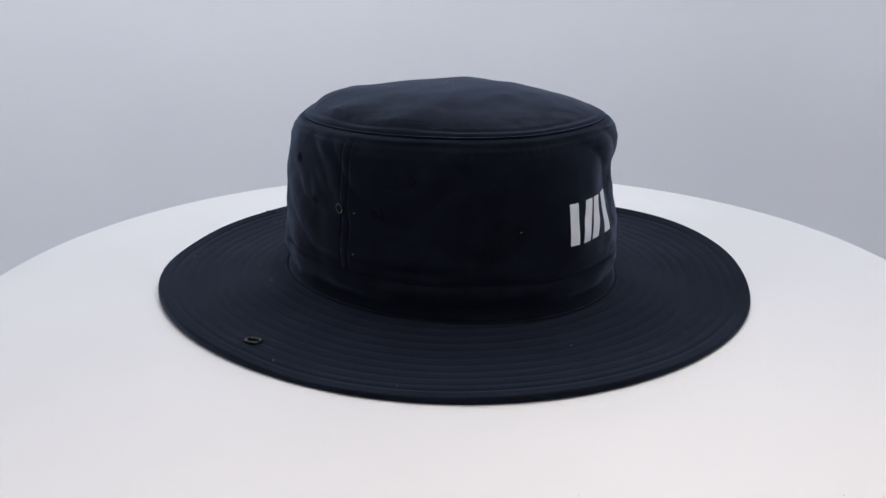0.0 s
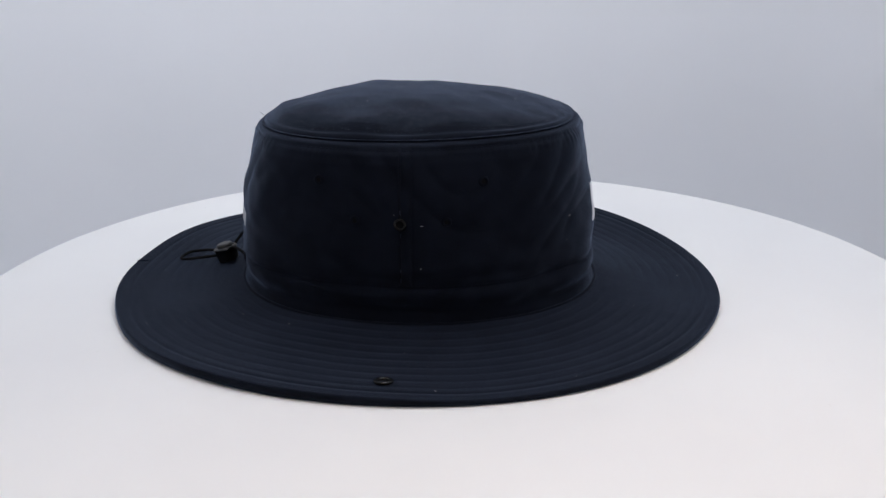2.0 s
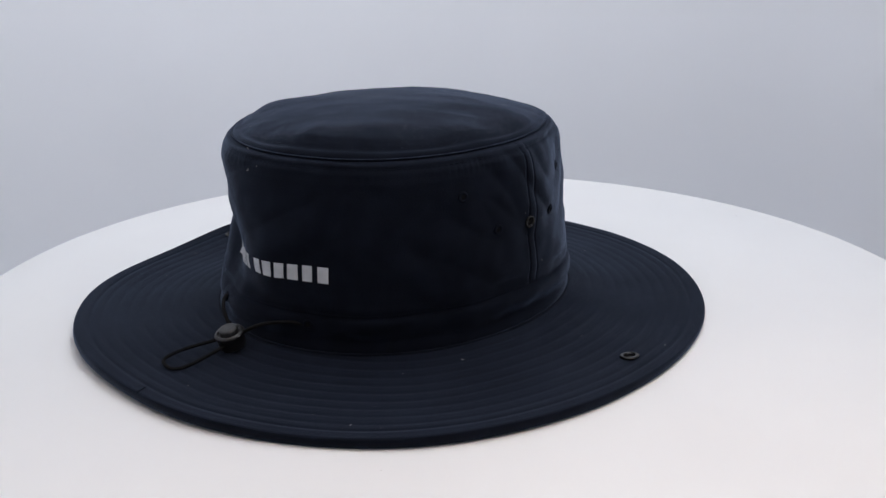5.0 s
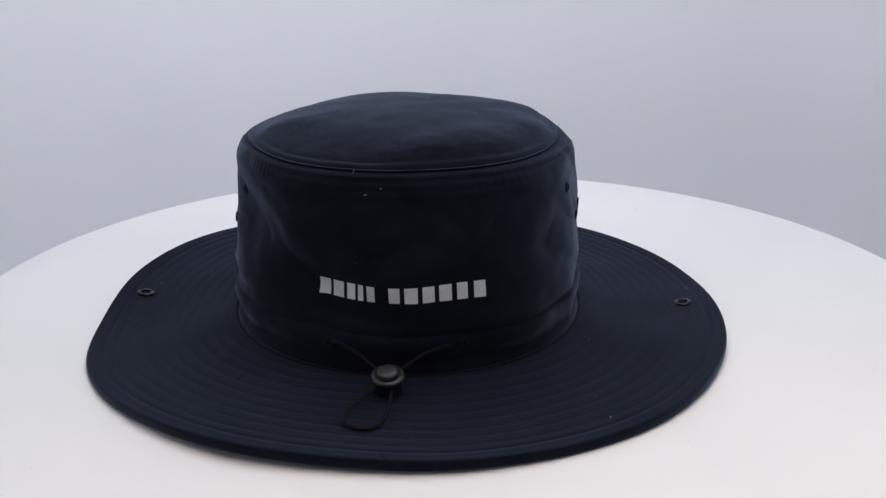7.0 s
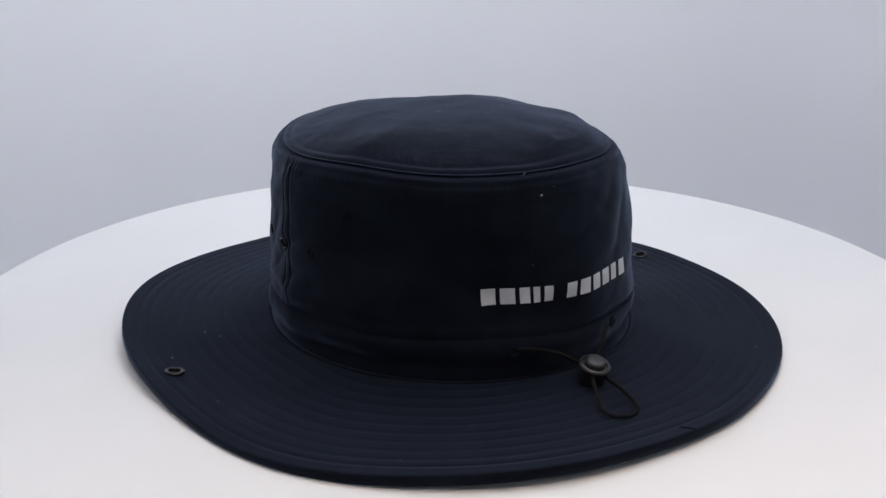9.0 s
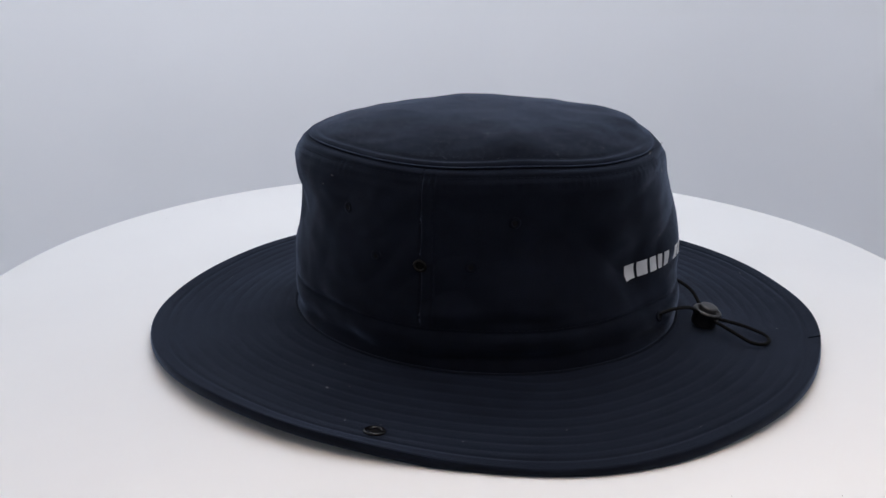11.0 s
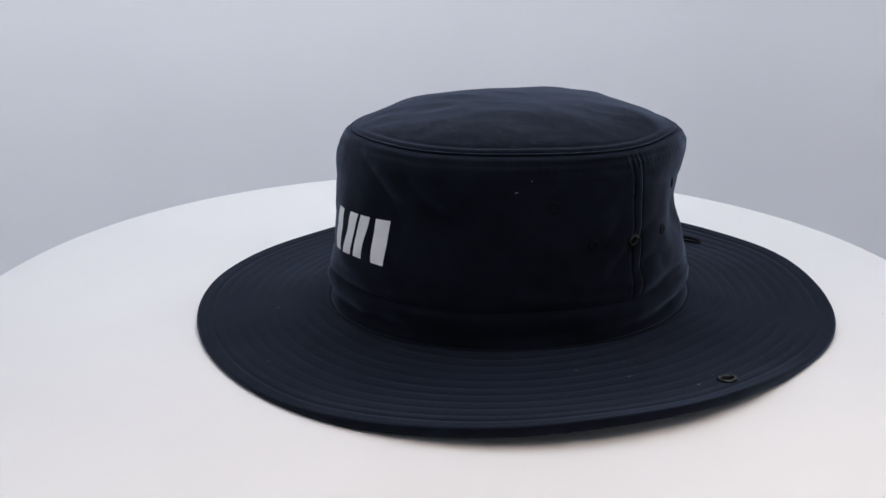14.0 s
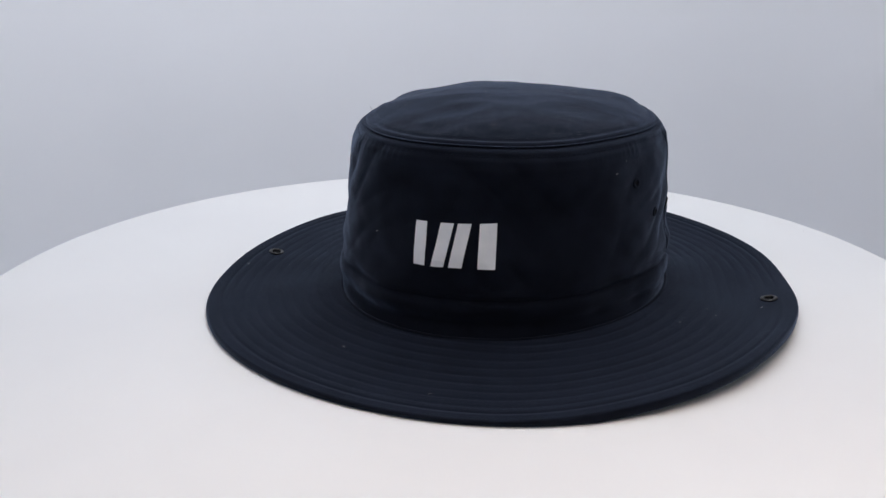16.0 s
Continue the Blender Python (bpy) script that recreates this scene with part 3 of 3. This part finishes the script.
def build_lint(hat):
    verts, faces = [], []
    for _ in range(64):
        p = random.uniform(0, 2 * math.pi)
        kind = random.random()
        if kind < 0.40:
            q = brim_point(p, random.uniform(0.004, 0.07), 0.0002)[0]
            nrm = Vector((0, 0, 1))
        elif kind < 0.52:
            u = random.uniform(0.3, 0.95)
            q, nrm = crown_point(p, u, 0.0003), crown_normal(p, u)
        else:
            q = top_point(p, math.sqrt(random.uniform(0.02, 0.8))) + Vector((0, 0, 0.0001))
            nrm = Vector((0, 0, 1))
        d = Vector((random.uniform(-1, 1), random.uniform(-1, 1), random.uniform(-0.1, 0.3)))
        d = (d - nrm * d.dot(nrm)).normalized()
        v, f = stitch_mesh([(q, d)], [nrm], random.choice((0.0004, 0.0005, 0.0006, 0.0016)), random.uniform(0.00007, 0.00015))
        k = len(verts)
        verts += v
        faces += [tuple(i + k for i in g) for g in f]
    # dusty patches on the top panel
    for r0, deg in ((72, 46.5), (65, 67.6), (70, 55.0)):
        for _ in range(9):
            a = radians(deg + random.gauss(0, 4.0))
            r1 = (r0 + random.gauss(0, 3.0)) * 0.001
            e = crown_point(a, 1.0)
            s = r1 / math.hypot(e.x, e.y)
            q = top_point(a, s) + Vector((0, 0, 0.0001))
            d = Vector((random.uniform(-1, 1), random.uniform(-1, 1), 0)).normalized()
            v, f = stitch_mesh([(q, d)], [Vector((0, 0, 1))], random.uniform(0.0002, 0.0007), random.uniform(0.00003, 0.00008))
            k = len(verts)
            verts += v
            faces += [tuple(i + k for i in g) for g in f]
    # fine dust and fuzz all over the top panel, thicker in some places; its density also paints in light
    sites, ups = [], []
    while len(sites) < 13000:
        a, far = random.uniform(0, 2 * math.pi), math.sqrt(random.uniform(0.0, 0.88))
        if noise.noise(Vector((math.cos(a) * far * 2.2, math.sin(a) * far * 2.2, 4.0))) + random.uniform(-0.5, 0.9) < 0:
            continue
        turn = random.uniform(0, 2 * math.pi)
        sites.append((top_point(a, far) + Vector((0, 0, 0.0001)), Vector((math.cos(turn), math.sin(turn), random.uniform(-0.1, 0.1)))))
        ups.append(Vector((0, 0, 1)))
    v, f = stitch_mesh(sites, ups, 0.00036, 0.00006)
    tagged(mesh_part("fuzz_and_light", v, f, FUZZ_AND_LIGHT, hat, "pale dust and fuzz on the top panel, packed to stand in for light on it"), kind="stuff")
    tagged(mesh_part("lint", verts, faces, LINT, hat, "tiny pale specks and fibres of lint"), kind="stuff")


def build_threads(hat):
    """Loose thread ends that stand out of the top seam."""
    for deg, u, out, up, mat in ((-126.3, 0.995, 0.0018, 0.0030, THREAD), (141.2, 0.985, 0.0026, 0.0026, THREAD), (129.1, 0.985, 0.0005, 0.0016, LINT),
                                 (20.0, 0.985, 0.0014, 0.0022, THREAD)):
        p = radians(deg)
        a = crown_point(p, u, 0.0002)
        n = Vector((math.cos(p), math.sin(p), 0))
        line = spline([a, a + n * out * 0.6 + Vector((0, 0, up * 0.5)), a + n * out + Vector((-n.y, n.x, 0)) * 0.0008 + Vector((0, 0, up))], 5)
        v, f = tube(line, 0.00011, 6)
        mesh_part("loose_thread", v, f, mat, hat)


def build_hat():
    hat = new("sun_hat")
    hat.location = (HAT_X, HAT_Y, 0)
    tagged(hat, "wide-brimmed navy cotton bucket sun hat resting on the white turntable", "hat")
    build_brim(hat)
    panels, band, _ = build_crown(hat)
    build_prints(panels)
    build_cord(hat, band)
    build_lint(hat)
    build_threads(hat)
    return hat


sun_hat = build_hat()

SPIN = 18.388  # degrees a second


def motions():
    rows, disc_rows = [], []
    for k in range(33):
        t = k * 0.5
        a = radians(SPIN * t)
        c, s = math.cos(a), math.sin(a)
        rows.append((t, pose(HAT_X * c - HAT_Y * s, HAT_X * s + HAT_Y * c, 0, 0, 0, SPIN * t)))
        disc_rows.append((t, pose(0, TABLE_Y, FLOOR_Z, 0, 0, SPIN * t)))
    walk(sun_hat, rows)
    walk(turntable, disc_rows)


motions()
